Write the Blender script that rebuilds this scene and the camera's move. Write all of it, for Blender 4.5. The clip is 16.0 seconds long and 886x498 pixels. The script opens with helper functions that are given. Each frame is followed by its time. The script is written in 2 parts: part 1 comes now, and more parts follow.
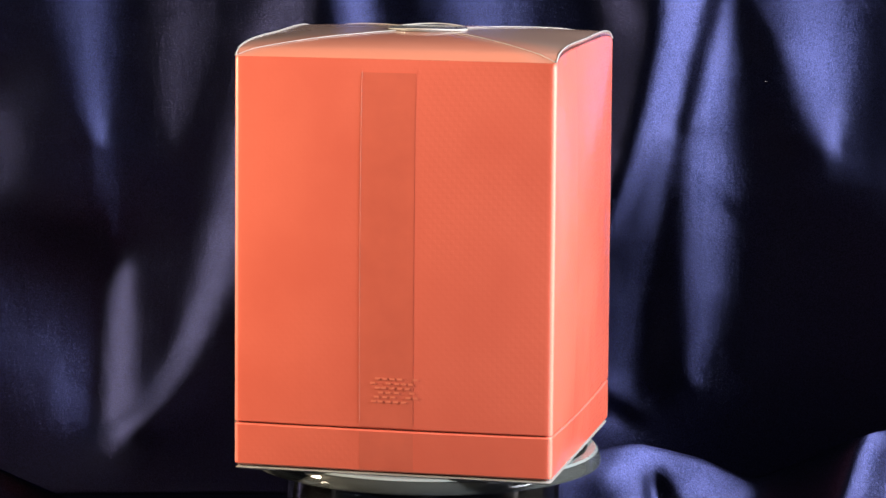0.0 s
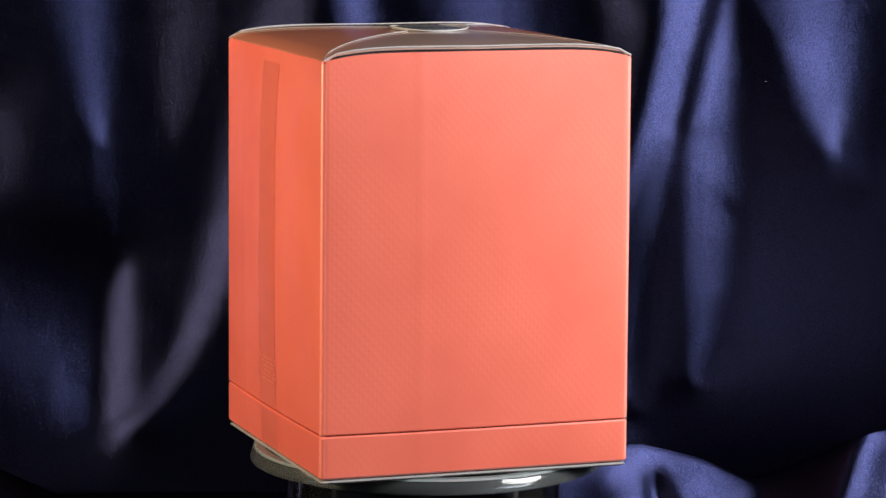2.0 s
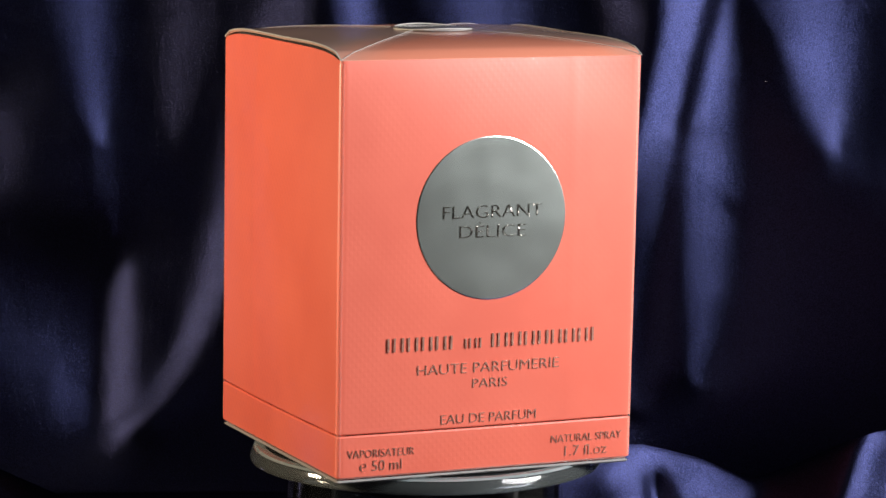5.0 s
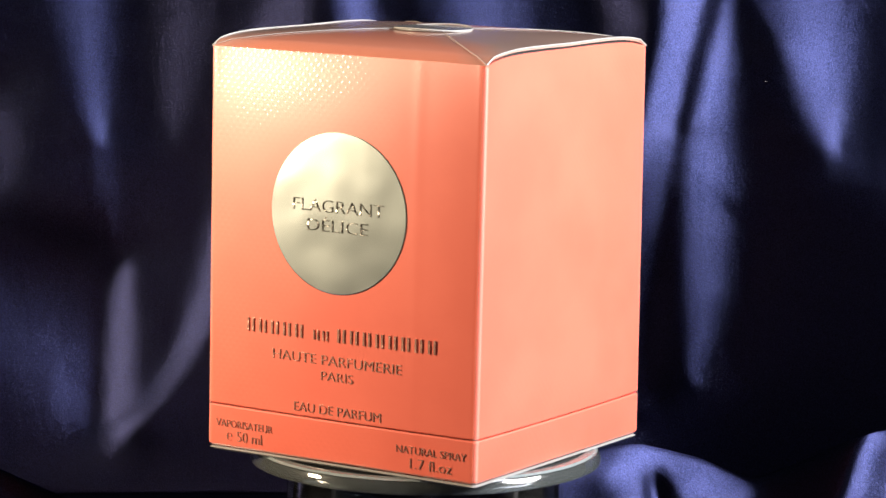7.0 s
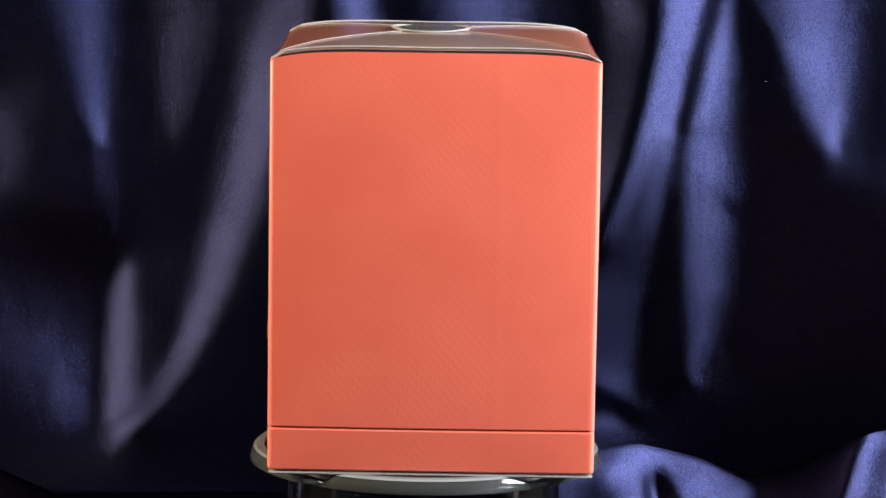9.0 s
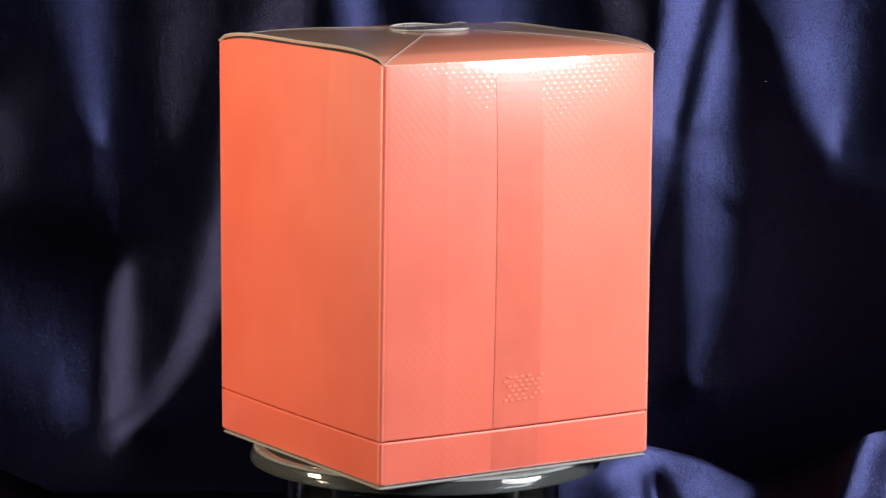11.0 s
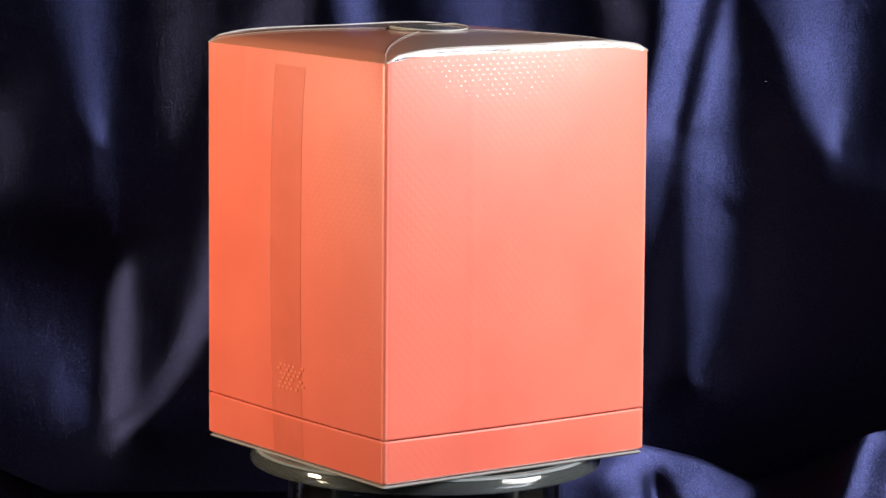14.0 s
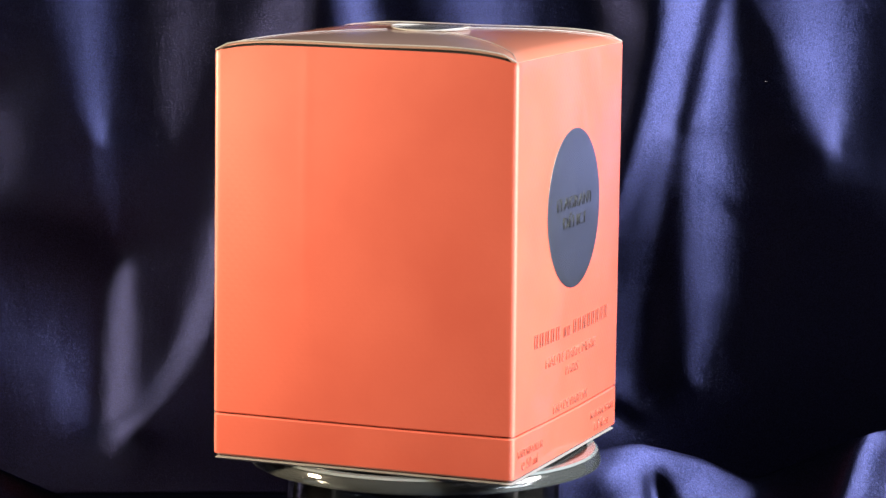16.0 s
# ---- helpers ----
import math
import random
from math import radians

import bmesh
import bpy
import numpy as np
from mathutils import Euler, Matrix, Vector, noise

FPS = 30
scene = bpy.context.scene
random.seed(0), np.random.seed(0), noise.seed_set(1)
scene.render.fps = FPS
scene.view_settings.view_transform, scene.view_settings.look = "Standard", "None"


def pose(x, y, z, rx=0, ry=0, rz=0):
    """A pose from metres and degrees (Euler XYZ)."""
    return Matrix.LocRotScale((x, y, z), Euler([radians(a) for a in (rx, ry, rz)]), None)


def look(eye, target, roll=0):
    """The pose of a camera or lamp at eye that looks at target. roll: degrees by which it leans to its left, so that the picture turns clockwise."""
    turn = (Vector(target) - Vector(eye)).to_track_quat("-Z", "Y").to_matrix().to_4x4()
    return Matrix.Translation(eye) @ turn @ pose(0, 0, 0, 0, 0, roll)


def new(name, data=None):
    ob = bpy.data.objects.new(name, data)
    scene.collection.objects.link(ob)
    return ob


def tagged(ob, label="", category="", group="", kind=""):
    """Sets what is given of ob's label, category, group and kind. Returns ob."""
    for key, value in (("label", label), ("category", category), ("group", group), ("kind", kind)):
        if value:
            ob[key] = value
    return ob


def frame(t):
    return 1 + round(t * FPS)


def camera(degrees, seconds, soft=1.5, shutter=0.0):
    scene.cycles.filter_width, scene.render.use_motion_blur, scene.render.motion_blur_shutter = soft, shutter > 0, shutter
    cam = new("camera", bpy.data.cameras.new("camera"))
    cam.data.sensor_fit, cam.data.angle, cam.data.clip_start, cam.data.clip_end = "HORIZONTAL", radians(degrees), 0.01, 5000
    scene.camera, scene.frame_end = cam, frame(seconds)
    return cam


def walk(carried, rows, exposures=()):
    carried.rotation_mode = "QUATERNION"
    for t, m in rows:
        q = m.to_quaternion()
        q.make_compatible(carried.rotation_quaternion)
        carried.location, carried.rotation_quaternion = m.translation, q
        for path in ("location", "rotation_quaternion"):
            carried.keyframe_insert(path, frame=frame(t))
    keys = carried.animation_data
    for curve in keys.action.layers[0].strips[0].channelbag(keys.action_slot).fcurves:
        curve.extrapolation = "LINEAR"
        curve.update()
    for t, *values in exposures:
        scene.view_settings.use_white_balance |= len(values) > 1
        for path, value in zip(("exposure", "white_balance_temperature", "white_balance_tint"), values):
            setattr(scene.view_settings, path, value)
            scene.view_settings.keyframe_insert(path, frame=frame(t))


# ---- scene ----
cam = camera(16.08, 16.0, soft=1.5)
EYE = (0.0, -0.8001, 0.1660)
AIM = (0.0, -0.8001 + math.cos(radians(-8.2506)), 0.1660 + math.sin(radians(-8.2506)))
TURN = pose(0, 0, 0, 0, 0, -0.2748)
AIM = tuple(Vector(EYE) + TURN @ (Vector(AIM) - Vector(EYE)))
# the camera's automatic exposure sinks a little whenever a bright side comes round, four times a turn
QUARTER = 3.138
SINKS = ((0.0, 0.14), (0.4, 0.22), (0.8, 0.06), (1.15, -0.30), (1.45, -0.60), (1.75, -0.68), (2.15, -0.50), (2.65, -0.16), (2.95, 0.04))
levels = [(QUARTER * k + a, b) for k in range(6) for a, b in SINKS if QUARTER * k + a < 16.2]
walk(cam, [(0.0, look(EYE, AIM, 0.7266)), (16.0, look(EYE, AIM, 0.7266))], exposures=levels)

# ---- light: a warm lamp and a cool lamp on either side, a weak ceiling light in a closed room ----
world = bpy.data.worlds.new("room_air")
world.use_nodes = True
world.node_tree.nodes["Background"].inputs[0].default_value = (0.5, 0.55, 0.6, 1)
world.node_tree.nodes["Background"].inputs[1].default_value = 0.02
scene.world = world
scene.view_settings.exposure = 0.0


def lamp(name, eye, target, watts, colour, size):
    data = bpy.data.lights.new(name, "AREA")
    data.energy, data.color, data.shape, data.size = watts, colour, "DISK", size
    ob = new(name, data)
    ob.matrix_world = look(eye, target)
    return ob


lamp("warm_lamp", (-0.30, -0.075, 0.125), (0.0, 0.05, 0.05), 1.85, (1.0, 0.79, 0.54), 0.055)
lamp("cool_lamp", (0.43, -0.17, 0.255), (0.0, 0.05, 0.05), 9.6, (0.90, 0.90, 0.905), 0.25)
lamp("ceiling_light", (-0.1, -1.25, 1.6), (-0.1, -1.251, 0.0), 1.5, (0.97, 1.0, 0.94), 0.5)


# ---- materials ----
def material(name, colour, rough=0.5, metal=0.0, **more):
    m = bpy.data.materials.new(name)
    m.use_nodes = True
    b = m.node_tree.nodes["Principled BSDF"]
    b.inputs["Base Color"].default_value = (*colour, 1)
    b.inputs["Roughness"].default_value = rough
    b.inputs["Metallic"].default_value = metal
    for key, value in more.items():
        b.inputs[key.replace("_", " ")].default_value = value
    return m


def node(m, kind, **values):
    n = m.node_tree.nodes.new(kind)
    for key, value in values.items():
        n.inputs[key.replace("_", " ")].default_value = value
    return n


def wire(m, a, out, b, inn):
    m.node_tree.links.new(a.outputs[out], b.inputs[inn])


def shader(m):
    return m.node_tree.nodes["Principled BSDF"]


def mottled(m, colour_a, colour_b, scale, detail=4.0, low=0.35, high=0.65, space="Object"):
    """Mixes two colours by noise into the base colour. Returns the noise node."""
    tc = node(m, "ShaderNodeTexCoord")
    nz = node(m, "ShaderNodeTexNoise", Scale=scale, Detail=detail)
    ramp = node(m, "ShaderNodeValToRGB")
    ramp.color_ramp.elements[0].position, ramp.color_ramp.elements[0].color = low, (*colour_a, 1)
    ramp.color_ramp.elements[1].position, ramp.color_ramp.elements[1].color = high, (*colour_b, 1)
    wire(m, tc, space, nz, "Vector")
    wire(m, nz, "Fac", ramp, "Fac")
    wire(m, ramp, "Color", shader(m), "Base Color")
    return nz


def bump_from(m, source, out, strength, distance, under=None, coat=False):
    bp = node(m, "ShaderNodeBump", Strength=strength, Distance=distance)
    wire(m, source, out, bp, "Height")
    if under:
        wire(m, under, "Normal", bp, "Normal")
    wire(m, bp, "Normal", shader(m), "Coat Normal" if coat else "Normal")
    return bp


def card_material():
    """Orange card with a fine woven embossing, under clear glossy film."""
    m = material("orange_embossed_card", (0.74, 0.140, 0.072), 0.42, Coat_Weight=1.0, Coat_Roughness=0.09, Coat_IOR=1.45, Specular_IOR_Level=0.8)
    mottled(m, (0.71, 0.124, 0.074), (0.77, 0.146, 0.089), 40.0)
    tc = node(m, "ShaderNodeTexCoord")
    sep = node(m, "ShaderNodeSeparateXYZ")
    add = m.node_tree.nodes.new("ShaderNodeMath")
    wire(m, tc, "Object", sep, 0)
    wire(m, sep, "X", add, 0)
    wire(m, sep, "Y", add, 1)
    # staggered oval bumps, 2.2 mm apart in rows 1.25 mm apart
    swings = []
    for source, out, period in ((add, 0, 0.0022), (sep, "Z", 0.0025)):
        turn = m.node_tree.nodes.new("ShaderNodeMath")
        turn.operation = "MULTIPLY"
        turn.inputs[1].default_value = 2 * math.pi / period
        wire(m, source, out, turn, 0)
        swing = m.node_tree.nodes.new("ShaderNodeMath")
        swing.operation = "SINE"
        wire(m, turn, 0, swing, 0)
        swings.append(swing)
    checks = m.node_tree.nodes.new("ShaderNodeMath")
    checks.operation = "MULTIPLY"
    wire(m, swings[0], 0, checks, 0)
    wire(m, swings[1], 0, checks, 1)
    weave = node(m, "ShaderNodeMapRange", From_Min=0.05, From_Max=0.75)
    weave.interpolation_type = "SMOOTHSTEP"
    wire(m, checks, 0, weave, "Value")
    relief = bump_from(m, weave, 0, 0.14, 0.00007)
    waves = node(m, "ShaderNodeTexNoise", Scale=26.0, Detail=2.0, Distortion=0.6)
    wire(m, tc, "Object", waves, "Vector")
    worn = node(m, "ShaderNodeTexNoise", Scale=38.0, Detail=3.0)
    wire(m, tc, "Object", worn, "Vector")
    depth = node(m, "ShaderNodeMapRange", From_Min=0.38, From_Max=0.64, To_Min=0.03, To_Max=0.17)
    wire(m, worn, "Fac", depth, "Value")
    wire(m, depth, "Result", relief, "Strength")
    lo = bump_from(m, waves, "Fac", 0.3, 0.002, coat=True)
    fine = node(m, "ShaderNodeBump", Strength=0.22, Distance=0.00008)
    wire(m, weave, 0, fine, "Height")
    wire(m, lo, "Normal", fine, "Normal")
    wire(m, fine, "Normal", shader(m), "Coat Normal")
    return m


def satin_material():
    """Navy satin: a dark dyed ground under a broad soft lustre, with fine grain."""
    m = material("navy_satin", (0.0004, 0.0004, 0.0010), 0.8)
    shader(m).inputs["Specular IOR Level"].default_value = 0.0
    tc = node(m, "ShaderNodeTexCoord")
    tone = node(m, "ShaderNodeTexNoise", Scale=9.0, Detail=4.0)
    wire(m, tc, "Object", tone, "Vector")
    ramp = node(m, "ShaderNodeValToRGB")
    ramp.color_ramp.elements[0].position, ramp.color_ramp.elements[0].color = 0.3, (0.0086, 0.0098, 0.0270, 1)
    ramp.color_ramp.elements[1].position, ramp.color_ramp.elements[1].color = 0.7, (0.0111, 0.0125, 0.0332, 1)
    wire(m, tone, "Fac", ramp, "Fac")
    grain = node(m, "ShaderNodeTexNoise", Scale=2200.0, Detail=3.0, Roughness=0.7)
    wire(m, tc, "Object", grain, "Vector")
    crinkle = node(m, "ShaderNodeTexNoise", Scale=55.0, Detail=3.0)
    wire(m, tc, "Object", crinkle, "Vector")
    slack = node(m, "ShaderNodeMapping", Scale=(1.0, 1.0, 0.22), Rotation=(0.0, 0.5, 0.0))
    pulled = node(m, "ShaderNodeTexNoise", Scale=120.0, Detail=4.0, Distortion=0.5)
    wire(m, tc, "Object", slack, "Vector")
    wire(m, slack, "Vector", pulled, "Vector")
    first = node(m, "ShaderNodeBump", Strength=0.14, Distance=0.0009)
    wire(m, pulled, "Fac", first, "Height")
    low = node(m, "ShaderNodeBump", Strength=0.15, Distance=0.0015)
    wire(m, crinkle, "Fac", low, "Height")
    wire(m, first, "Normal", low, "Normal")
    fine = node(m, "ShaderNodeBump", Strength=0.55, Distance=0.0002)
    wire(m, grain, "Fac", fine, "Height")
    wire(m, low, "Normal", fine, "Normal")
    lustre = node(m, "ShaderNodeBsdfAnisotropic", Roughness=0.275)
    lustre.distribution = "BECKMANN"
    spark = node(m, "ShaderNodeMapRange", From_Min=0.32, From_Max=0.68, To_Min=0.45, To_Max=1.6)
    wire(m, grain, "Fac", spark, "Value")
    thread = m.node_tree.nodes.new("ShaderNodeVectorMath")
    thread.operation = "SCALE"
    wire(m, ramp, "Color", thread, 0)
    wire(m, spark, "Result", thread, "Scale")
    wire(m, thread, "Vector", lustre, "Color")
    wire(m, fine, "Normal", lustre, "Normal")
    both = node(m, "ShaderNodeAddShader")
    wire(m, shader(m), 0, both, 0)
    wire(m, lustre, 0, both, 1)
    wire(m, both, 0, m.node_tree.nodes["Material Output"], "Surface")
    return m


def foil_material(name, colour, rough, scale=70.0, strength=0.10, depth=0.0010):
    m = material(name, colour, rough, 1.0)
    tc = node(m, "ShaderNodeTexCoord")
    n = node(m, "ShaderNodeTexNoise", Scale=scale, Detail=2.0)
    wire(m, tc, "Object", n, "Vector")
    bump_from(m, n, "Fac", strength, depth)
    return m


CARD = card_material()
LID = material("orange_lid_card", (0.60, 0.24, 0.16), 0.36, Coat_Weight=1.0, Coat_Roughness=0.14)
def lid_tones(m):
    """Orange card in the two hinged triangles, greyish folded film over the other two."""
    tc, sep = node(m, "ShaderNodeTexCoord"), node(m, "ShaderNodeSeparateXYZ")
    wire(m, tc, "Object", sep, 0)
    nz = node(m, "ShaderNodeTexNoise", Scale=60.0, Detail=3.0)
    wire(m, tc, "Object", nz, "Vector")
    sizes = []
    for axis in "XY":
        one = m.node_tree.nodes.new("ShaderNodeMath")
        one.operation = "ABSOLUTE"
        wire(m, sep, axis, one, 0)
        sizes.append(one)
    size = m.node_tree.nodes.new("ShaderNodeMath")
    size.operation = "MULTIPLY_ADD"
    size.inputs[1].default_value = -0.8
    wire(m, sizes[1], 0, size, 0)
    wire(m, sizes[0], 0, size, 2)
    add = m.node_tree.nodes.new("ShaderNodeMath")
    add.operation = "MULTIPLY_ADD"
    add.inputs[1].default_value = 0.012
    wire(m, nz, "Fac", add, 0)
    wire(m, size, 0, add, 2)
    span = node(m, "ShaderNodeMapRange", From_Min=0.003, From_Max=0.020)
    wire(m, add, 0, span, "Value")
    mix = node(m, "ShaderNodeMix")
    mix.data_type = "RGBA"
    for sock in mix.inputs:
        if sock.type == "RGBA":
            sock.default_value = (0.42, 0.27, 0.22, 1) if sock.name == "A" else (0.64, 0.22, 0.14, 1)
    wire(m, span, "Result", mix, "Factor")
    m.node_tree.links.new(next(o for o in mix.outputs if o.type == "RGBA"), shader(m).inputs["Base Color"])


lid_tones(LID)
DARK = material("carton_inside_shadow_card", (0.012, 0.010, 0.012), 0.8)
SATIN = satin_material()
FOIL = foil_material("grey_gold_foil", (0.74, 0.80, 0.76), 0.27, 30.0, 0.34, 0.0030)
INK = foil_material("stamped_silver_foil", (0.80, 0.42, 0.32), 0.26, 700.0, 0.7, 0.0004)
TYPE = foil_material("raised_grey_foil", (0.34, 0.32, 0.29), 0.22, 600.0, 0.7, 0.0006)
shader(INK).inputs["Metallic"].default_value = 0.7
def clear_material(name, tint, haze, haze_colour, gloss_rough):
    """See-through plastic: tinted, a little hazy, with a gloss that grows towards grazing views."""
    m = material(name, haze_colour, 0.35)
    clear = node(m, "ShaderNodeBsdfTransparent", Color=(*tint, 1))
    body = node(m, "ShaderNodeMixShader", Fac=haze)
    wire(m, clear, 0, body, 1)
    wire(m, shader(m), 0, body, 2)
    shine = node(m, "ShaderNodeBsdfAnisotropic", Roughness=gloss_rough)
    edge = node(m, "ShaderNodeFresnel", IOR=1.45)
    full = node(m, "ShaderNodeMixShader")
    wire(m, edge, 0, full, 0)
    wire(m, body, 0, full, 1)
    wire(m, shine, 0, full, 2)
    wire(m, full, 0, m.node_tree.nodes["Material Output"], "Surface")
    return m


ACRYLIC = clear_material("clear_acrylic", (0.78, 0.80, 0.81), 0.06, (0.45, 0.47, 0.48), 0.06)
FILM = clear_material("clear_film_edge", (0.92, 0.92, 0.91), 0.55, (0.82, 0.80, 0.78), 0.10)
BASE_FILM = clear_material("clear_film_base", (0.92, 0.92, 0.91), 0.34, (0.80, 0.78, 0.76), 0.10)
CORNER_FILM = clear_material("creased_clear_film", (0.99, 0.98, 0.97), 0.14, (1.0, 0.72, 0.62), 0.34)
GAP_FILM = clear_material("taut_clear_film", (0.95, 0.95, 0.94), 0.02, (0.8, 0.8, 0.8), 0.04)
PERSPEX = clear_material("clear_perspex", (0.70, 0.72, 0.75), 0.004, (0.3, 0.3, 0.32), 0.06)
RIM = clear_material("frosted_acrylic_rim", (0.84, 0.86, 0.88), 0.07, (0.58, 0.64, 0.64), 0.05)
FROST = clear_material("frosted_ring", (0.85, 0.86, 0.86), 0.34, (0.60, 0.70, 0.72), 0.12)
SPINDLE = material("dark_spindle_metal", (0.16, 0.16, 0.18), 0.14, 0.9)
WALL = material("plain_wall_paint", (0.48, 0.50, 0.47), 0.9)
mottled(WALL, (0.42, 0.47, 0.44), (0.48, 0.53, 0.49), 6.0)
FLOOR = material("dark_board", (0.08, 0.07, 0.06), 0.7)
mottled(FLOOR, (0.07, 0.06, 0.05), (0.09, 0.08, 0.07), 14.0)


# ---- mesh helpers ----
def part(name, bm, mat, parent=None, label="", smooth=False, wraps=False):
    """Links a bmesh as one mesh object; wraps: an open sheet round the upright axis, whose outside faces outwards."""
    me = bpy.data.meshes.new(name)
    bmesh.ops.recalc_face_normals(bm, faces=bm.faces)
    if wraps and sum(f.normal.x * f.calc_center_median().x + f.normal.y * f.calc_center_median().y for f in bm.faces) < 0:
        bmesh.ops.reverse_faces(bm, faces=bm.faces)
    bm.to_mesh(me)
    bm.free()
    me.materials.append(mat)
    if smooth:
        me.shade_smooth()
        me.set_sharp_from_angle(angle=radians(32))
    ob = new(name, me)
    if parent:
        ob.parent = parent
    return tagged(ob, label)


def grid_mesh(points, closed=False):
    """A bmesh sheet from rows of points; closed joins each row's ends."""
    bm = bmesh.new()
    rows = [[bm.verts.new(p) for p in row] for row in points]
    for a, b in zip(rows, rows[1:]):
        n = len(a)
        for i in range(n if closed else n - 1):
            bm.faces.new((a[i], a[(i + 1) % n], b[(i + 1) % n], b[i]))
    return bm, rows


def slab(x0, x1, y0, y1, z0, z1):
    bm = bmesh.new()
    bmesh.ops.create_cube(bm, size=1)
    for v in bm.verts:
        v.co = ((x0 + x1) / 2 + v.co.x * (x1 - x0), (y0 + y1) / 2 + v.co.y * (y1 - y0), (z0 + z1) / 2 + v.co.z * (z1 - z0))
    return bm


def lathe(profile, steps=96):
    """A closed solid of revolution from (radius, height) pairs, the first and last on the axis or joined."""
    ring = [[(r * math.cos(2 * math.pi * k / steps), r * math.sin(2 * math.pi * k / steps), z) for k in range(steps)] for r, z in profile]
    return grid_mesh(ring, closed=True)


def tube(path, radius, sides=6):
    """A thin round strand along a list of points."""
    pts = [Vector(p) for p in path]
    rows = []
    for i, p in enumerate(pts):
        d = (pts[min(i + 1, len(pts) - 1)] - pts[max(i - 1, 0)]).normalized()
        side = d.cross(Vector((0, 0, 1)))
        side = side.normalized() if side.length > 1e-6 else Vector((1, 0, 0))
        up = side.cross(d)
        rows.append([p + radius * (math.cos(a) * side + math.sin(a) * up) for a in (2 * math.pi * k / sides for k in range(sides))])
    bm, rings = grid_mesh(rows, closed=True)
    bm.faces.new(rings[0])
    bm.faces.new(rings[-1])
    return bm


def lettering(text, width, height, depth=0.00018):
    """A raised line of type, centred on the origin in its own xy plane."""
    curve = bpy.data.curves.new("type", "FONT")
    curve.body, curve.align_x, curve.extrude, curve.resolution_u, curve.offset = text, "CENTER", 0.02, 3, -0.015
    tmp = new("type", curve)
    me = bpy.data.meshes.new_from_object(tmp.evaluated_get(bpy.context.evaluated_depsgraph_get()))
    bpy.data.objects.remove(tmp)
    bm = bmesh.new()
    bm.from_mesh(me)
    bpy.data.meshes.remove(me)
    xs, ys = [v.co.x for v in bm.verts], [v.co.y for v in bm.verts]
    for v in bm.verts:
        v.co = ((v.co.x - (min(xs) + max(xs)) / 2) * width / (max(xs) - min(xs)), (v.co.y - (min(ys) + max(ys)) / 2) * height / (max(ys) - min(ys)), v.co.z / 0.04 * depth)
    return bm


# ---- the room that closes the place ----
FLOOR_Z = -0.060
tagged(part("floor", slab(-1.7, 1.7, -2.3, 1.3, FLOOR_Z - 0.03, FLOOR_Z), FLOOR), "plain dark board under the satin cloth", "floor", kind="structure")
for name, ext in (("wall_north", (-1.7, 1.7, 1.3, 1.4)), ("wall_south", (-1.7, 1.7, -2.4, -2.3)), ("wall_west", (-1.8, -1.7, -2.4, 1.4)), ("wall_east", (1.7, 1.8, -2.4, 1.4))):
    tagged(part(name, slab(*ext, FLOOR_Z - 0.03, 1.7), WALL), "plain grey painted wall closing the room", "wall", kind="structure")
tagged(part("ceiling", slab(-1.8, 1.8, -2.4, 1.4, 1.7, 1.8), WALL), "plain grey painted ceiling", "ceiling", kind="structure")

# ---- the hanging satin ----
NX, NZ = 560, 310
X0, X1, Z0, Z1 = -0.30, 0.30, -0.0575, 0.26
gx, gz = np.meshgrid(np.linspace(X0, X1, NX), np.linspace(Z0, Z1, NZ))
SLOPE_X = np.interp(gx, [-0.15, -0.10, -0.04, 0.06, 0.10, 0.15], [-0.13, -0.11, 0.0, 0.0, 0.06, 0.10])
SLOPE_Z = np.interp(gz, [-0.05, 0.10], [-0.20, -0.08])


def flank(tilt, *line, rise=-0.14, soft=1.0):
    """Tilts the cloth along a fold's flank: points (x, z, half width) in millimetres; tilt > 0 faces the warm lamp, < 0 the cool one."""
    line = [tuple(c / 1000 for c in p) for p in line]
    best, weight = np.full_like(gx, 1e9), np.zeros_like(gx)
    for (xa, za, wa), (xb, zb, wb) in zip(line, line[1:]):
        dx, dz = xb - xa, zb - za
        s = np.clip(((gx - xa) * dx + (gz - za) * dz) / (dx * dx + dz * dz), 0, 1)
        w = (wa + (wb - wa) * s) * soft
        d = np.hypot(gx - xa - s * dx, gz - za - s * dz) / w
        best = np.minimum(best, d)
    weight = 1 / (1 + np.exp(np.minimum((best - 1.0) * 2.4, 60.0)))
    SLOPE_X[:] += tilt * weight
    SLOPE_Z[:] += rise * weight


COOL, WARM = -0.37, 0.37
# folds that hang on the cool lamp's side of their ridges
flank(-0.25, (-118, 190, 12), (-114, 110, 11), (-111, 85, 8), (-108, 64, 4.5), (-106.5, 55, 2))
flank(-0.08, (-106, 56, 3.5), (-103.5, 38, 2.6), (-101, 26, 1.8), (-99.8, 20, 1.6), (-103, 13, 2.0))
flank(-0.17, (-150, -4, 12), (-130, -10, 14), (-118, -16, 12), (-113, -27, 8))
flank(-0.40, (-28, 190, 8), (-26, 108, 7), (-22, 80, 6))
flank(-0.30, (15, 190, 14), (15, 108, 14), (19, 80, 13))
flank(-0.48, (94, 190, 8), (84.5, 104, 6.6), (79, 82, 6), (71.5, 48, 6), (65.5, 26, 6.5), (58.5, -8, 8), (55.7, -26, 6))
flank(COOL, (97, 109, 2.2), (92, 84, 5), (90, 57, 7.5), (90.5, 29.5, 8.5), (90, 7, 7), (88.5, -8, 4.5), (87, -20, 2))
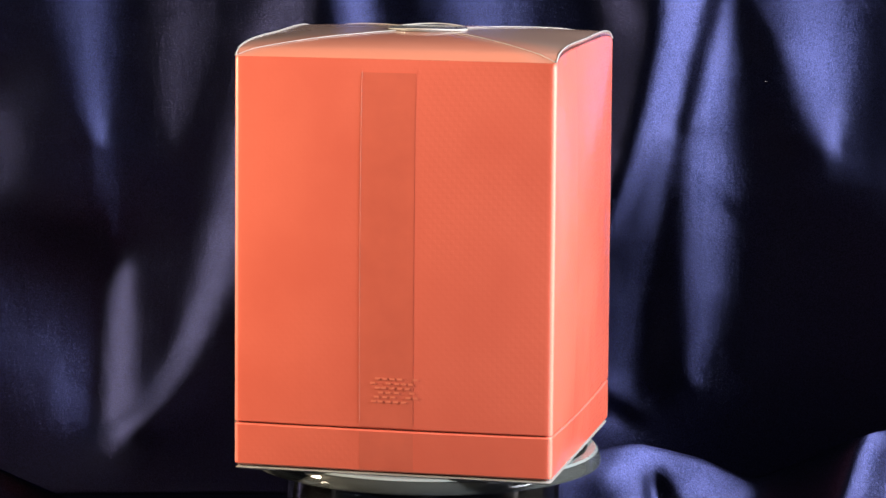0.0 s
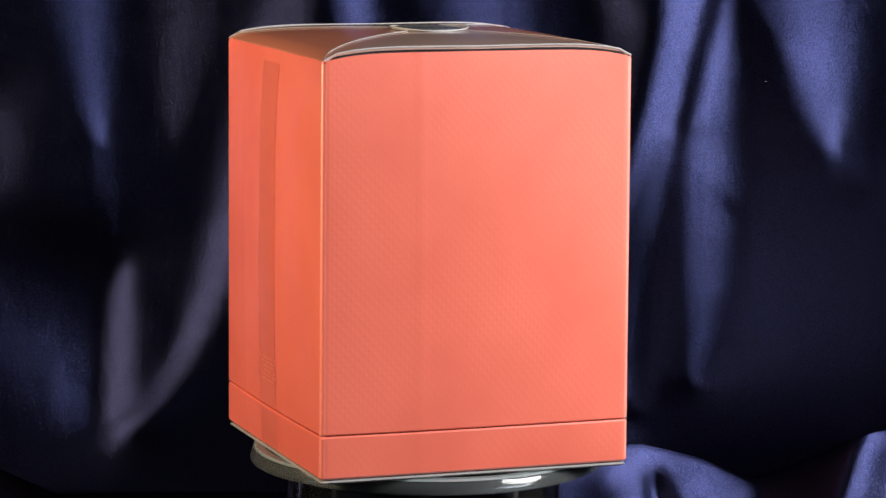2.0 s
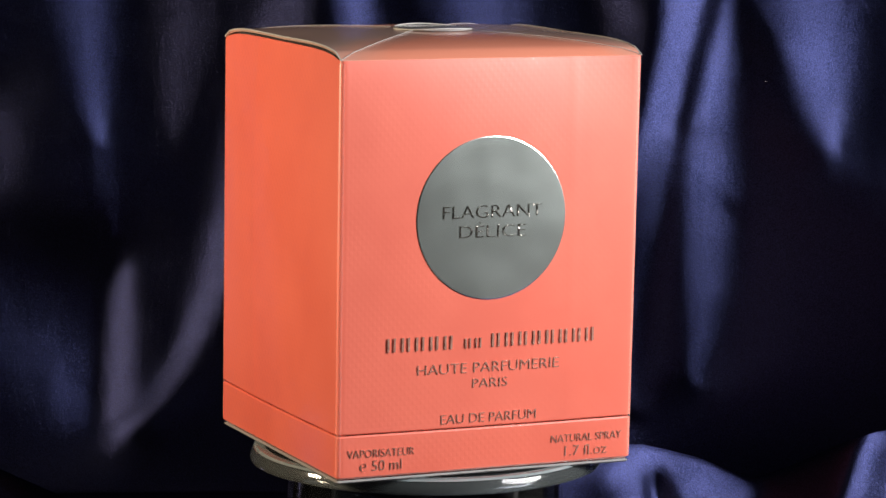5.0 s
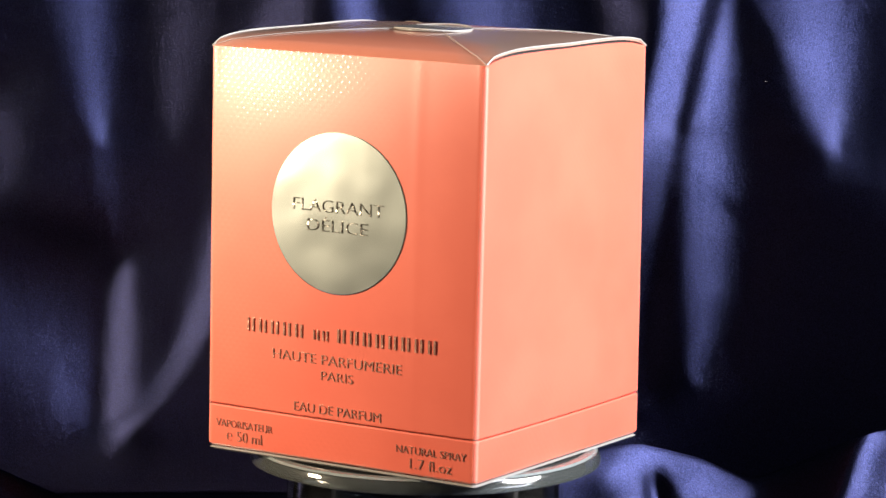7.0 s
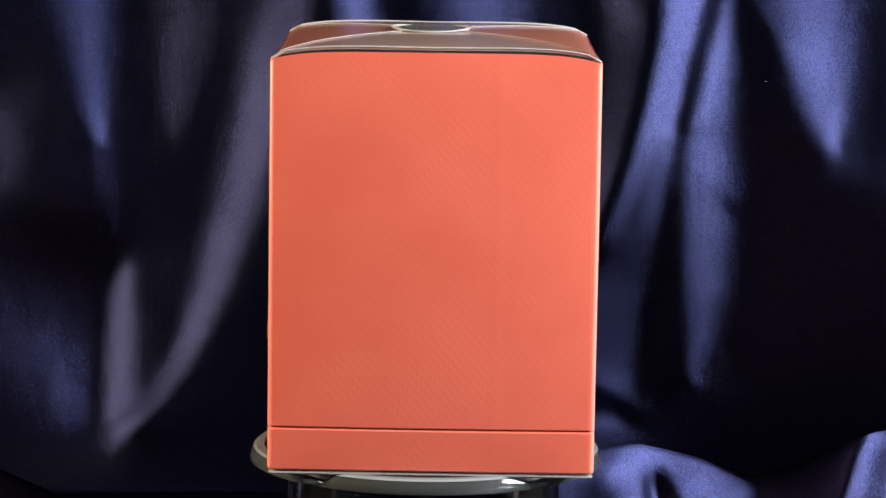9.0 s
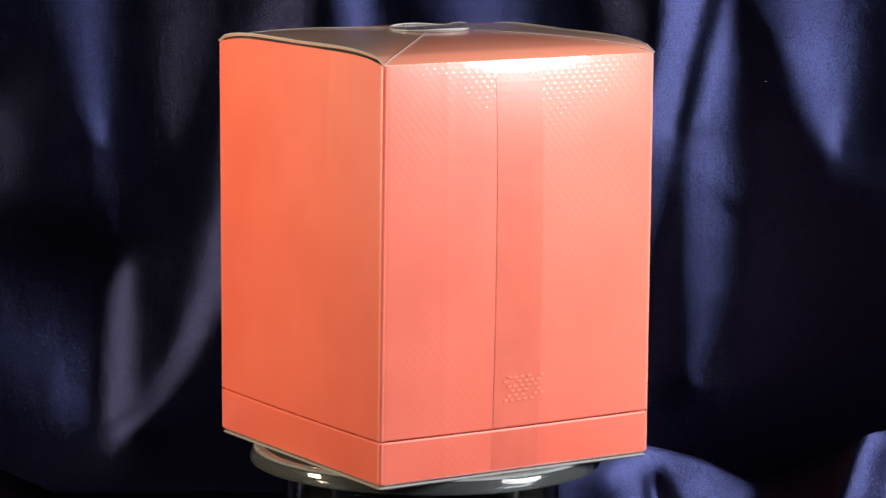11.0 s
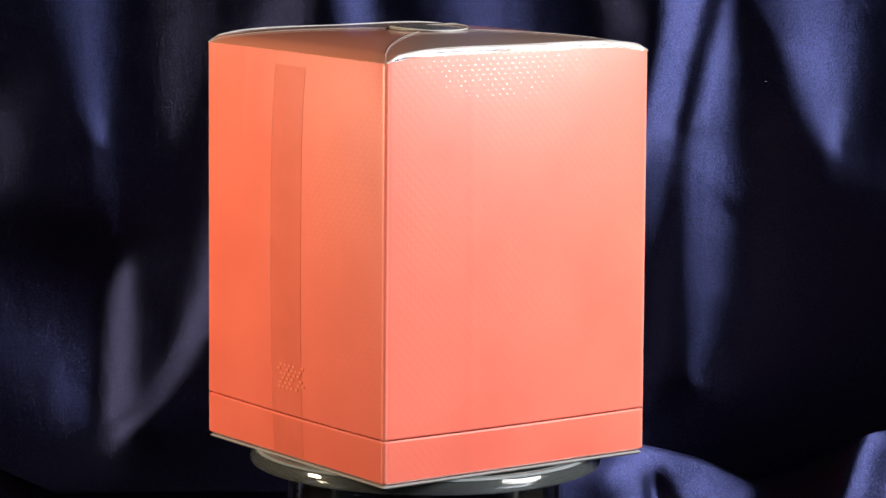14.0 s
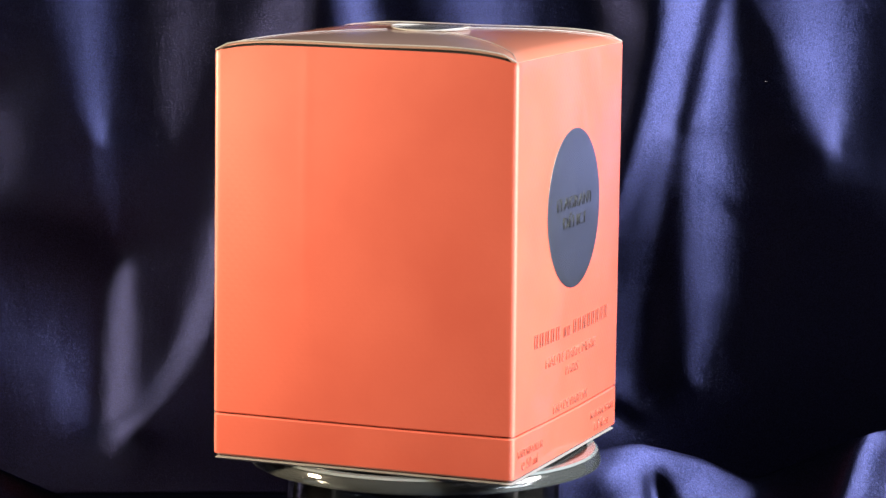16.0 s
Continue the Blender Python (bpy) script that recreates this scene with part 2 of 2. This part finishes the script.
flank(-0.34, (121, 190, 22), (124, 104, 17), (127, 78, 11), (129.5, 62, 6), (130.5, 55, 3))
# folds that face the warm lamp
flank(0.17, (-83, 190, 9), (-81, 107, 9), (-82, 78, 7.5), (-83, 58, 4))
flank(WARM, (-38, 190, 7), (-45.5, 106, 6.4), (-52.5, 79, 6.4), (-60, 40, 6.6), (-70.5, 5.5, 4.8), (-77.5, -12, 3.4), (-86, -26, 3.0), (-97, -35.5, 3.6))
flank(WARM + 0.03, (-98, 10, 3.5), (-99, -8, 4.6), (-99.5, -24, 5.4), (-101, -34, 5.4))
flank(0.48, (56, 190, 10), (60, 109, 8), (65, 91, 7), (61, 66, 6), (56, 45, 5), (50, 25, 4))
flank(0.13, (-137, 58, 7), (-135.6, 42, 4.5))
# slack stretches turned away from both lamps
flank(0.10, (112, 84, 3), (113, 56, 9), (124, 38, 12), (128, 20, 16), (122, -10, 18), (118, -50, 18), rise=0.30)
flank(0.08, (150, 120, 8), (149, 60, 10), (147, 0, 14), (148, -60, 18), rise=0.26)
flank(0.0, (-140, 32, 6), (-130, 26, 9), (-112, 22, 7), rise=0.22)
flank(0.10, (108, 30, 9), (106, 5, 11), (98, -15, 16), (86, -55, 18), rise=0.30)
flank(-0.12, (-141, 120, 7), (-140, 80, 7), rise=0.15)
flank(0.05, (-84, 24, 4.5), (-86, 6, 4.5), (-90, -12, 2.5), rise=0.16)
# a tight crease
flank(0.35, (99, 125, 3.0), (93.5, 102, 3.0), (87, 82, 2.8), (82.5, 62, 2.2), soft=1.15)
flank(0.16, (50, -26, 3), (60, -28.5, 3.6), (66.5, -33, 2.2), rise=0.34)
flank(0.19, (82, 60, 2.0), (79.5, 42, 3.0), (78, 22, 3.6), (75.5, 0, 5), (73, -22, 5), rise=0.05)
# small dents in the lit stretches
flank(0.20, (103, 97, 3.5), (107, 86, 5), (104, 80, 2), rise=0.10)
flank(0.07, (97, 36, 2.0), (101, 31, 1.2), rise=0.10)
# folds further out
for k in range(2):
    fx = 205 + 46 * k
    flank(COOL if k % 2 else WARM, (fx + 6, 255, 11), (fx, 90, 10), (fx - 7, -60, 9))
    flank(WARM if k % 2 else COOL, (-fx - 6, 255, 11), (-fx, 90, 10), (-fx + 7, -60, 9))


def settle(px, pz, hx, hz):
    """The relief whose slopes come nearest to those wanted, over a mirrored field."""
    px = np.concatenate([px, -px[:, ::-1]], 1)
    px = np.concatenate([px, px[::-1]], 0)
    pz = np.concatenate([pz, pz[:, ::-1]], 1)
    pz = np.concatenate([pz, -pz[::-1]], 0)
    wx = 2j * np.pi * np.fft.fftfreq(px.shape[1], hx)[None, :]
    wz = 2j * np.pi * np.fft.fftfreq(px.shape[0], hz)[:, None]
    den = wx ** 2 + wz ** 2
    den[0, 0] = 1
    h = (wx * np.fft.fft2(px) + wz * np.fft.fft2(pz)) / den
    h[0, 0] = 0
    return np.real(np.fft.ifft2(h))[:NZ, :NX]


HX, HZ = (X1 - X0) / (NX - 1), (Z1 - Z0) / (NZ - 1)
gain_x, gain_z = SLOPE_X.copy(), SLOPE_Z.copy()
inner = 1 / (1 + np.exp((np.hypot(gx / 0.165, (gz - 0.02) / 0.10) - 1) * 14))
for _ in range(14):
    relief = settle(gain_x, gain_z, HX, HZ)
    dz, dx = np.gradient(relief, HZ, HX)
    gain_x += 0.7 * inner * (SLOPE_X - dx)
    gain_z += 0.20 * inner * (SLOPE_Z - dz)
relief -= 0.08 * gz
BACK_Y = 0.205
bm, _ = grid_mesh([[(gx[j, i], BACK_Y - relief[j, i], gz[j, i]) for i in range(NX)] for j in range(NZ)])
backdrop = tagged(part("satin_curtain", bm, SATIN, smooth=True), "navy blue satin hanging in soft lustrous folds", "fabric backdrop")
mod = backdrop.modifiers.new("thickness", "SOLIDIFY")
mod.thickness, mod.offset = 0.0006, 1

def lint(x, z):
    i, j = round((x - X0) / HX), round((z - Z0) / HZ)
    bm = bmesh.new()
    bmesh.ops.create_icosphere(bm, subdivisions=2, radius=0.00016)
    for v in bm.verts:
        v.co = (v.co.x * 1.3 + 0.2 * v.co.z, v.co.y * 0.5, v.co.z * 0.8)
    ob = tagged(part("lint_speck", bm, LINT, smooth=True), "tiny white lint speck clinging to navy satin", "lint")
    ob.location = (gx[j, i], BACK_Y - relief[j, i] - 0.0001, gz[j, i])


LINT = material("white_lint", (0.75, 0.75, 0.78), 0.9)
lint(0.1085, 0.0755)

# ---- the satin that lies on the floor ----
FX = 420
cx = np.linspace(-0.26, 0.26, FX)
crest = np.interp(cx, [-0.26, -0.17, -0.140, -0.120, -0.100, -0.06, 0.0, 0.035, 0.060, 0.079, 0.0945, 0.107, 0.121, 0.130, 0.138, 0.16, 0.26], [-0.040, -0.014, -0.016, -0.024, -0.034, -0.040, -0.032, -0.019, -0.0165, -0.0215, -0.0285, -0.0225, -0.0140, -0.0115, -0.0125, -0.020, -0.040])
lean = np.interp(cx, [-0.26, -0.15, -0.10, 0.0, 0.030, 0.040, 0.062, 0.070, 0.082, 0.088, 0.097, 0.106, 0.1230, 0.1260, 0.1300, 0.134, 0.140, 0.152, 0.26], [0, -0.15, 0.1, 0.0, -0.1, 0.24, 0.27, 0.18, 0.20, 0.06, 0.0, -0.44, -0.46, 0.46, 0.42, 0.02, 0.14, 0.05, 0])
soft = np.hanning(13) / np.hanning(13).sum()
crest = np.convolve(np.pad(crest, 6, "edge"), soft, "valid")
soft = np.hanning(9) / np.hanning(9).sum()
front = 0.072 + np.cumsum(np.convolve(np.pad(lean, 4, "edge"), soft, "valid")) * (cx[1] - cx[0])
front -= np.interp(cx, [0.03, 0.13], [front[np.argmin(abs(cx - 0.05))] - 0.074, front[np.argmin(abs(cx - 0.13))] - 0.076])
LOW = FLOOR_Z + 0.002
sheet = []
for j in range(16):
    sheet.append([(x, -0.18 + (f - 0.030 + 0.18) * j / 16, LOW + 0.0008 * noise.noise((x * 30, j * 0.6, 1.0))) for x, f in zip(cx, front)])
for j in range(31):
    u = j / 30
    slid = np.interp(cx + 0.016 * (1 - u), cx, front)
    dent = 0.0030 * np.exp(-((cx - 0.0660 + 0.006 * (u - 0.6)) / 0.0038) ** 2 - ((u - 0.58) / 0.17) ** 2) - 0.0012 * np.exp(-((cx - 0.0520) / 0.006) ** 2 - ((u - 0.72) / 0.16) ** 2)
    slid = slid + dent
    sheet.append([(x, f - 0.020 + 0.020 * u + 0.0014 * noise.noise((x * 38, u * 2.2, 5.0)), LOW + (c - LOW) * (1 - (1 - u) ** 1.25)) for x, f, c in zip(cx, slid, crest)])
for j in range(1, 25):
    u = j / 24
    sheet.append([(x, f + (0.232 - f) * u, LOW + (c - LOW) * (0.5 + 0.5 * math.cos(math.pi * min(1.0, 1.8 * u + 0.06)))) for x, f, c in zip(cx, front, crest)])
bm, _ = grid_mesh(sheet)
tagged(part("satin_cloth", bm, SATIN, smooth=True), "navy blue satin cloth heaped in folds on the floor", "fabric")

# ---- clear pedestal and turning plate ----
PLATE_TOP = -0.0014
bm, _ = lathe([(0.0420, -0.0575), (0.0440, -0.0575), (0.0405, -0.045), (0.0380, -0.030), (0.0363, -0.016), (0.0354, PLATE_TOP - 0.0038), (0.0338, PLATE_TOP - 0.0038), (0.0346, -0.016), (0.0362, -0.030), (0.0388, -0.045), (0.0420, -0.0575)], 72)
pedestal = tagged(new("pedestal"), "clear acrylic pedestal standing on navy satin", "display stand")
pedestal.location = (0, 0, 0)
part("cylinder", bm, PERSPEX, pedestal, smooth=True)
bm, _ = lathe([(0.0, -0.0575), (0.0034, -0.0575), (0.0030, -0.03), (0.0030, PLATE_TOP - 0.0038), (0.0, PLATE_TOP - 0.0038)], 24)
part("spindle", bm, SPINDLE, pedestal, "dark thin drive spindle", smooth=True)

plate = tagged(new("turntable_plate"), "round clear acrylic turntable plate with frosted rim", "turntable")
T = PLATE_TOP
bm, _ = lathe([(0.0, T - 0.0036), (0.0416, T - 0.0036), (0.0416, T), (0.0, T)])
part("disc", bm, ACRYLIC, plate)
rim = [(0.0417, T - 0.0036), (0.0450, T - 0.0036), (0.0456, T - 0.0033), (0.0457, T - 0.0026), (0.0452, T - 0.0012), (0.0448, T - 0.0004), (0.0440, T), (0.0417, T), (0.0417, T - 0.0036)]
bm, _ = lathe(rim)
part("rim", bm, RIM, plate, "clear rounded rim", smooth=True)
bm, _ = lathe([(0.0420, T + 0.0001), (0.0441, T + 0.0001), (0.0447, T - 0.0001), (0.0441, T + 0.0004), (0.0420, T + 0.0004), (0.0420, T + 0.0001)])
part("rim_ring", bm, FROST, plate, "frosted light grey ring")

# ---- the boxed scent ----
box = tagged(new("gift_box"), "orange embossed perfume carton sealed in clear film", "box")
FOOT = [(-0.04175, -0.04078), (0.03904, -0.04144), (0.03887, 0.03930), (-0.04190, 0.03965)]
HEAD = [(-0.04160, -0.04088), (0.03858, -0.04142), (0.03871, 0.03997), (-0.04205, 0.03905)]
HIGH, BAND, BULGE = 0.1032, 0.0107, 0.0014


def bow(z):
    """How far the middle of a side stands out at a height."""
    return BULGE * math.sin(math.pi * min(1.0, z / 0.1045)) ** 0.6


def corner(k, z):
    s = z / HIGH
    return Vector(FOOT[k % 4]).lerp(Vector(HEAD[k % 4]), s)


def outline(z, inset=0.0, r=0.0010, along=72, bulge=0.0, lean=0.0, rise=0.0):
    """The carton's outline at a height: four bowed sides with rounded corners."""
    mid = sum((corner(k, z) for k in range(4)), Vector((0, 0))) / 4
    pts = []
    for k in range(4):
        a, b, c = corner(k, z), corner(k + 1, z), corner(k - 1, z)
        u, w = (b - a).normalized(), (c - a).normalized()
        q = a + (u + w) * (inset + r)
        for i in range(5):
            t = radians(4 + 20.5 * i)
            pts.append(q - u * r * math.cos(t) - w * r * math.sin(t))
        n = Vector((u.y, -u.x))
        q2 = b + ((a - b).normalized() + (corner(k + 2, z) - b).normalized()) * (inset + r)
        e0, e1 = q + n * r, q2 + n * r
        for i in range(1, along):
            f = i / along
            crease = 0.00005 * math.exp(-((f - (0.31, 0.78, 0.70, 0.22)[k] - 0.0012 * math.sin(z * 60)) / 0.016) ** 2) if lean or bulge > 0.0003 else 0.0
            pts.append(e0.lerp(e1, f) + n * (bulge * 4 * f * (1 - f) - lean * (0.7 if k % 2 else 0.28) * (4 * f * (1 - f)) ** 0.6 + crease))
    per = along + 4
    high = []
    for i in range(4 * per):
        f = max(0.0, (i % per - 4) / along)
        high.append(z + (rise * (1 - abs(2 * f - 1) ** 6) if (i // per) % 2 == 0 else 0.0))
    return [(p.x, p.y, h) for p, h in zip(pts, high)]


def sleeve():
    rows = []
    levels = [BAND + 0.0003] + [BAND + 0.0006 + (0.078 - BAND) * i / 10 for i in range(11)] + [0.0815, 0.0845, 0.0875, 0.0905, 0.0925, 0.0945, 0.0965, 0.0985, 0.1000, 0.1012, 0.1022]
    for z in levels:
        lean = max(0.0, (z - 0.079) / 0.024)
        ease = 0.0003 if z == levels[0] else 0.0
        rows.append(outline(z, ease, lean=0.0011 * lean ** 2.2, bulge=bow(z), rise=0.0019 * max(0.0, (z - 0.090) / 0.0122) ** 2))
    bm, rings = grid_mesh(rows, closed=True)
    bm.faces.new(rings[0])
    bm.faces.new(rings[-1])
    return bm


part("sleeve", sleeve(), CARD, box, "orange embossed card", smooth=True)
bm, rings = grid_mesh([outline(0.0, 0.0005), outline(0.0005, bulge=bow(0.0005)), outline(0.004, bulge=bow(0.004)), outline(BAND - 0.0004, bulge=bow(BAND)), outline(BAND, 0.0003, bulge=bow(BAND))], closed=True)
bm.faces.new(rings[0])
bm.faces.new(rings[-1])
part("lower_band", bm, CARD, box, smooth=True)


def lid_height(f, g):
    """Height of the lid at f (along x) and g (along y), both -1 to 1."""
    dome = 0.0024 * (1 - abs(f) ** 5) + 0.0011 * (1 - f * f) * (1 - g * g)
    hinge = max(0.0, (abs(f) - 0.93) / 0.07)
    return HIGH + dome - 0.0004 * (abs(g) ** 6) * (1 - abs(f)) - 0.0009 * hinge ** 2.4


def lid_point(f, g, z=None):
    a, b = corner(0, HIGH).lerp(corner(1, HIGH), (f + 1) / 2), corner(3, HIGH).lerp(corner(2, HIGH), (f + 1) / 2)
    p = a.lerp(b, (g + 1) / 2)
    p *= 0.994
    p.x -= math.copysign(0.0007 * max(0.0, 1 - g * g) ** 0.6 * abs(f) ** 8, f)
    return Vector((p.x, p.y, lid_height(f, g) if z is None else z))


N = 33
top = [[lid_point(-1 + 2 * i / (N - 1), -1 + 2 * j / (N - 1)) for i in range(N)] for j in range(N)]
bm, rows = grid_mesh(top)
under = [[bm.verts.new(p - Vector((0, 0, 0.0006 + 0.0003 * (abs(i - 16) == 16)))) for i, p in enumerate(row)] for row in top]
for j in range(N - 1):
    for i in range(N - 1):
        bm.faces.new((under[j][i], under[j + 1][i], under[j + 1][i + 1], under[j][i + 1]))
rim_i = [(0, i) for i in range(N)] + [(j, N - 1) for j in range(1, N)] + [(N - 1, i) for i in range(N - 2, -1, -1)] + [(j, 0) for j in range(N - 2, 0, -1)]
for (a, b), (c, d) in zip(rim_i, rim_i[1:] + rim_i[:1]):
    bm.faces.new((rows[a][b], rows[c][d], under[c][d], under[a][b]))
part("lid", bm, LID, box, "brownish glossy lid bowed upwards", smooth=True)
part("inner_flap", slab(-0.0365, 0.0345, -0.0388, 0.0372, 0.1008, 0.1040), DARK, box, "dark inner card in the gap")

def on_side(k, f, z, out=0.0):
    """A point on side k (0: between corners 0 and 1), f from 0 to 1 along it."""
    a, b = corner(k, z), corner(k + 1, z)
    u = (b - a).normalized()
    p = a.lerp(b, f) + Vector((u.y, -u.x)) * (out + 4 * bow(z) * f * (1 - f) - 0.0011 * max(0.0, (z - 0.079) / 0.024) ** 2.2 * (0.7 if k % 2 else 0.28) * (4 * f * (1 - f)) ** 0.6)
    return Vector((p.x, p.y, z))


# film: bottom fold, bowed top edges, fin along the back, diagonal folds on the lid, round seal
bm, rings = grid_mesh([outline(-0.0011, 0.0006), outline(-0.0007, 0.0001), outline(-0.0003, 0.0006)], closed=True)
bm.faces.new(rings[0])
bm.faces.new(rings[-1])
part("film_base", bm, BASE_FILM, box, "folded clear film under the carton", smooth=True)
for g in (-1, 1):
    part("film_edge", tube([lid_point(-1 + 2 * i / 24, g) + Vector((0, 0.0002 * g, 0.0001)) for i in range(25)], 0.00020), FILM, box, smooth=True)
for g in (-1, 1):
    k = 0 if g < 0 else 2
    rows = []
    for j in range(4):
        row = []
        for i in range(49):
            f = 0.02 + 0.96 * i / 48
            end = 1 - abs(2 * f - 1) ** 6
            low = on_side(k, f, 0.1022) + Vector((0, 0, 0.0019 * end - 0.0002 + 0.00022 * math.sin(i * 0.55) * math.sin(i * 0.21 + 1)))
            over = lid_point(-(2 * f - 1) * g, g) + Vector((0, 0.00012 * g, -0.00005))
            p = low.lerp(over, j / 3)
            p.y = low.y + (0.0002 - 0.00033 * j / 3 * min(1.0, 2 * end)) * g
            row.append(p)
        rows.append(row)
    part("film_gap_cover", grid_mesh(rows)[0], GAP_FILM, box, "taut glossy film across the lid gap", smooth=True, wraps=True).visible_shadow = False
for f in (-1, 1):
    for g in (-1, 1):
        part("film_fold", tube([lid_point(f * (1 - 0.82 * i / 14), g * (1 - 0.82 * (i / 14) ** 0.8)) + Vector((0, 0, 0.0002)) for i in range(15)], 0.00009), FILM, box, smooth=True)
bm, _ = lathe([(0.0, 0.0), (0.0100, 0.0), (0.0100, 0.0003), (0.0, 0.0003)], 48)
seal = part("seal", bm, BASE_FILM, box, "round clear seal")
seal.location = (0, 0, lid_height(0, 0) + 0.0001)
ring = [(0.0101 * math.cos(2 * math.pi * k / 48), 0.0101 * math.sin(2 * math.pi * k / 48), 0.0003 + 0.0003 * math.cos(4 * math.pi * k / 48)) for k in range(49)]
part("seal_edge", tube(ring, 0.00017), FILM, seal, "bright edge of the seal", smooth=True)

# film creased over the four upright edges
for k in range(4):
    rows = []
    for j in range(25):
        z = 0.0008 + 0.1008 * j / 24
        a = corner(k, z)
        u, w = (corner(k + 1, z) - a).normalized(), (corner(k - 1, z) - a).normalized()
        q = a + (u + w) * 0.0010
        r = 0.00108 + 0.00004 * math.sin(2.1 * j + k) * math.sin(0.8 * j)
        arc = [q - u * r * math.cos(t) - w * r * math.sin(t) for t in (radians(90 * i / 6) for i in range(7))]
        rows.append([(p.x, p.y, z) for p in arc])
    part("film_crease", grid_mesh(rows)[0], CORNER_FILM, box, "bright crease of clear film", smooth=True, wraps=True).visible_shadow = False

# overlapping film strip down the back
FIN = material("film_overlap", (0.68, 0.124, 0.066), 0.36, Coat_Weight=1.0, Coat_Roughness=0.09, Specular_IOR_Level=0.8)
mottled(FIN, (0.62, 0.116, 0.070), (0.69, 0.134, 0.081), 130.0, 5.0, 0.3, 0.7)
GLUE = material("glue_flecks", (0.79, 0.21, 0.125), 0.3, Coat_Weight=1.0, Coat_Roughness=0.15)


def strip(k, f0, f1, z0, z1, out, n=24):
    a = [[on_side(k, f0 + (f1 - f0) * i / 4, z0 + (z1 - z0) * j / n, out + 0.000003 * math.sin(j * 0.7 + i)) for i in range(5)] for j in range(n + 1)]
    return grid_mesh(a)[0]


part("film_overlap", strip(3, 0.40, 0.57, BAND + 0.0008, 0.0990, 0.00006, 40), FIN, box, "overlapping clear film strip", wraps=True)
part("film_seam", tube([on_side(3, 0.402, BAND + 0.002 + 0.0865 * i / 20, 0.00006) for i in range(21)], 0.00007), CORNER_FILM, box, smooth=True)
part("film_overlap", strip(3, 0.40, 0.57, 0.0006, BAND - 0.0006, 0.00002, 8), FIN, box)

for row in range(6):
    for col in range(6):
        if random.random() < 0.85:
            f = 0.445 + 0.024 * col + 0.012 * (row % 2) + random.uniform(-0.003, 0.003)
            z = 0.0180 + 0.00115 * row
            part("glue_fleck", strip(3, f - 0.008, f + 0.008, z - 0.00028, z + 0.00028, 0.00022, 1), GLUE, box)

# front medallion and type
def on_front(name, bm, f, z, mat, label, out=0.00012, parent=box):
    """Lays a flat relief on the bowed front, its middle at f along the side and at height z."""
    side = (corner(2, z) - corner(1, z)).length
    for v in bm.verts:
        v.co = on_side(1, f + v.co.x / side, z + v.co.y, out + v.co.z)
    return part(name, bm, mat, parent, label)


def medal_disc(radius, thick):
    steps = 96
    rows = [[(r * math.cos(2 * math.pi * k / steps), r * math.sin(2 * math.pi * k / steps), h) for k in range(steps)]
            for r, h in [(radius, 0.0), (radius, thick * 0.6), (radius - 0.0002, thick)] + [(radius * q / 10, thick) for q in range(9, 0, -1)]]
    bm, rings = grid_mesh(rows, closed=True)
    bm.faces.new(rings[-1])
    return bm


on_front("medallion", medal_disc(0.0202, 0.00018), 0.494, 0.0631, FOIL, "round grey-gold metallic foil medallion", 0.00002)
for text, w, h, z in (("FLAGRANT", 0.027, 0.0031, 0.0648), ("DÉLICE", 0.018, 0.0038, 0.0603)):
    on_front("raised_letters", lettering(text, w, h), 0.496, z, TYPE, "raised dark silver letters", 0.00026)
for text, w, h, z, f in (("HAUTE PARFUMERIE", 0.0387, 0.0025, 0.0261, 0.496), ("PARIS", 0.0095, 0.0023, 0.0221, 0.5), ("EAU DE PARFUM", 0.026, 0.0023, 0.0134, 0.5),
                         ("VAPORISATEUR", 0.0177, 0.0019, 0.0062, 0.144), ("℮ 50 ml", 0.011, 0.0026, 0.0031, 0.144), ("NATURAL SPRAY", 0.020, 0.0019, 0.0064, 0.842), ("1.7 fl.oz", 0.012, 0.0026, 0.0031, 0.842)):
    on_front("stamped_letters", lettering(text, w, h), f, z, INK, "stamped silver letters")
# the maker's line as plain bars
x = -0.0284
for count, high, gap in ((5, 0.0034, 0.0020), (2, 0.0025, 0.0015), (8, 0.0034, 0.0)):
    step = 0.00376 if high > 0.003 else 0.0028
    for i in range(count):
        for side in (-0.21, 0.21):
            bar = slab(-step * 0.075, step * 0.075, -high / 2, high / 2, 0.0, 0.00018)
            on_front("stamped_bar", bar, 0.498 + (x + step * (0.5 + side)) / 0.0808, 0.0327 - (0.0034 - high) / 2, INK, "")
        x += step
    x += gap


# ---- what turns ----
def motions():
    slips = {0.0: 0.05, 0.5: 0.2, 1.0: -0.2, 1.5: 0.0, 2.0: -0.25, 2.5: 0.35, 3.0: 0.38, 3.5: 0.7, 4.0: 0.3, 6.3: 0.8, 6.5: 0.85, 7.0: 0.7, 7.5: -0.12, 8.0: -0.5, 8.5: -0.3, 9.0: 0.23,
             11.3: 0.4, 11.5: 0.4, 12.0: 0.1, 12.5: 0.4, 13.0: -0.15, 13.5: 0.1, 14.0: -0.2, 14.5: -0.05, 15.0: 0.03, 15.5: 0.3, 16.0: 0.1}
    for t in (4.7, 5.5, 9.8, 10.5):
        slips[t] = 0.4
    lean = Matrix.Rotation(-0.00609, 4, "X") @ Matrix.Rotation(-0.00192, 4, "Y")
    turns = [(t, pose(0, 0, 0, 0, 0, -282.617 - 28.6791 * t + slips[t])) for t in sorted(slips)]
    walk(box, [(t, m @ lean) for t, m in turns])
    walk(plate, turns)


motions()
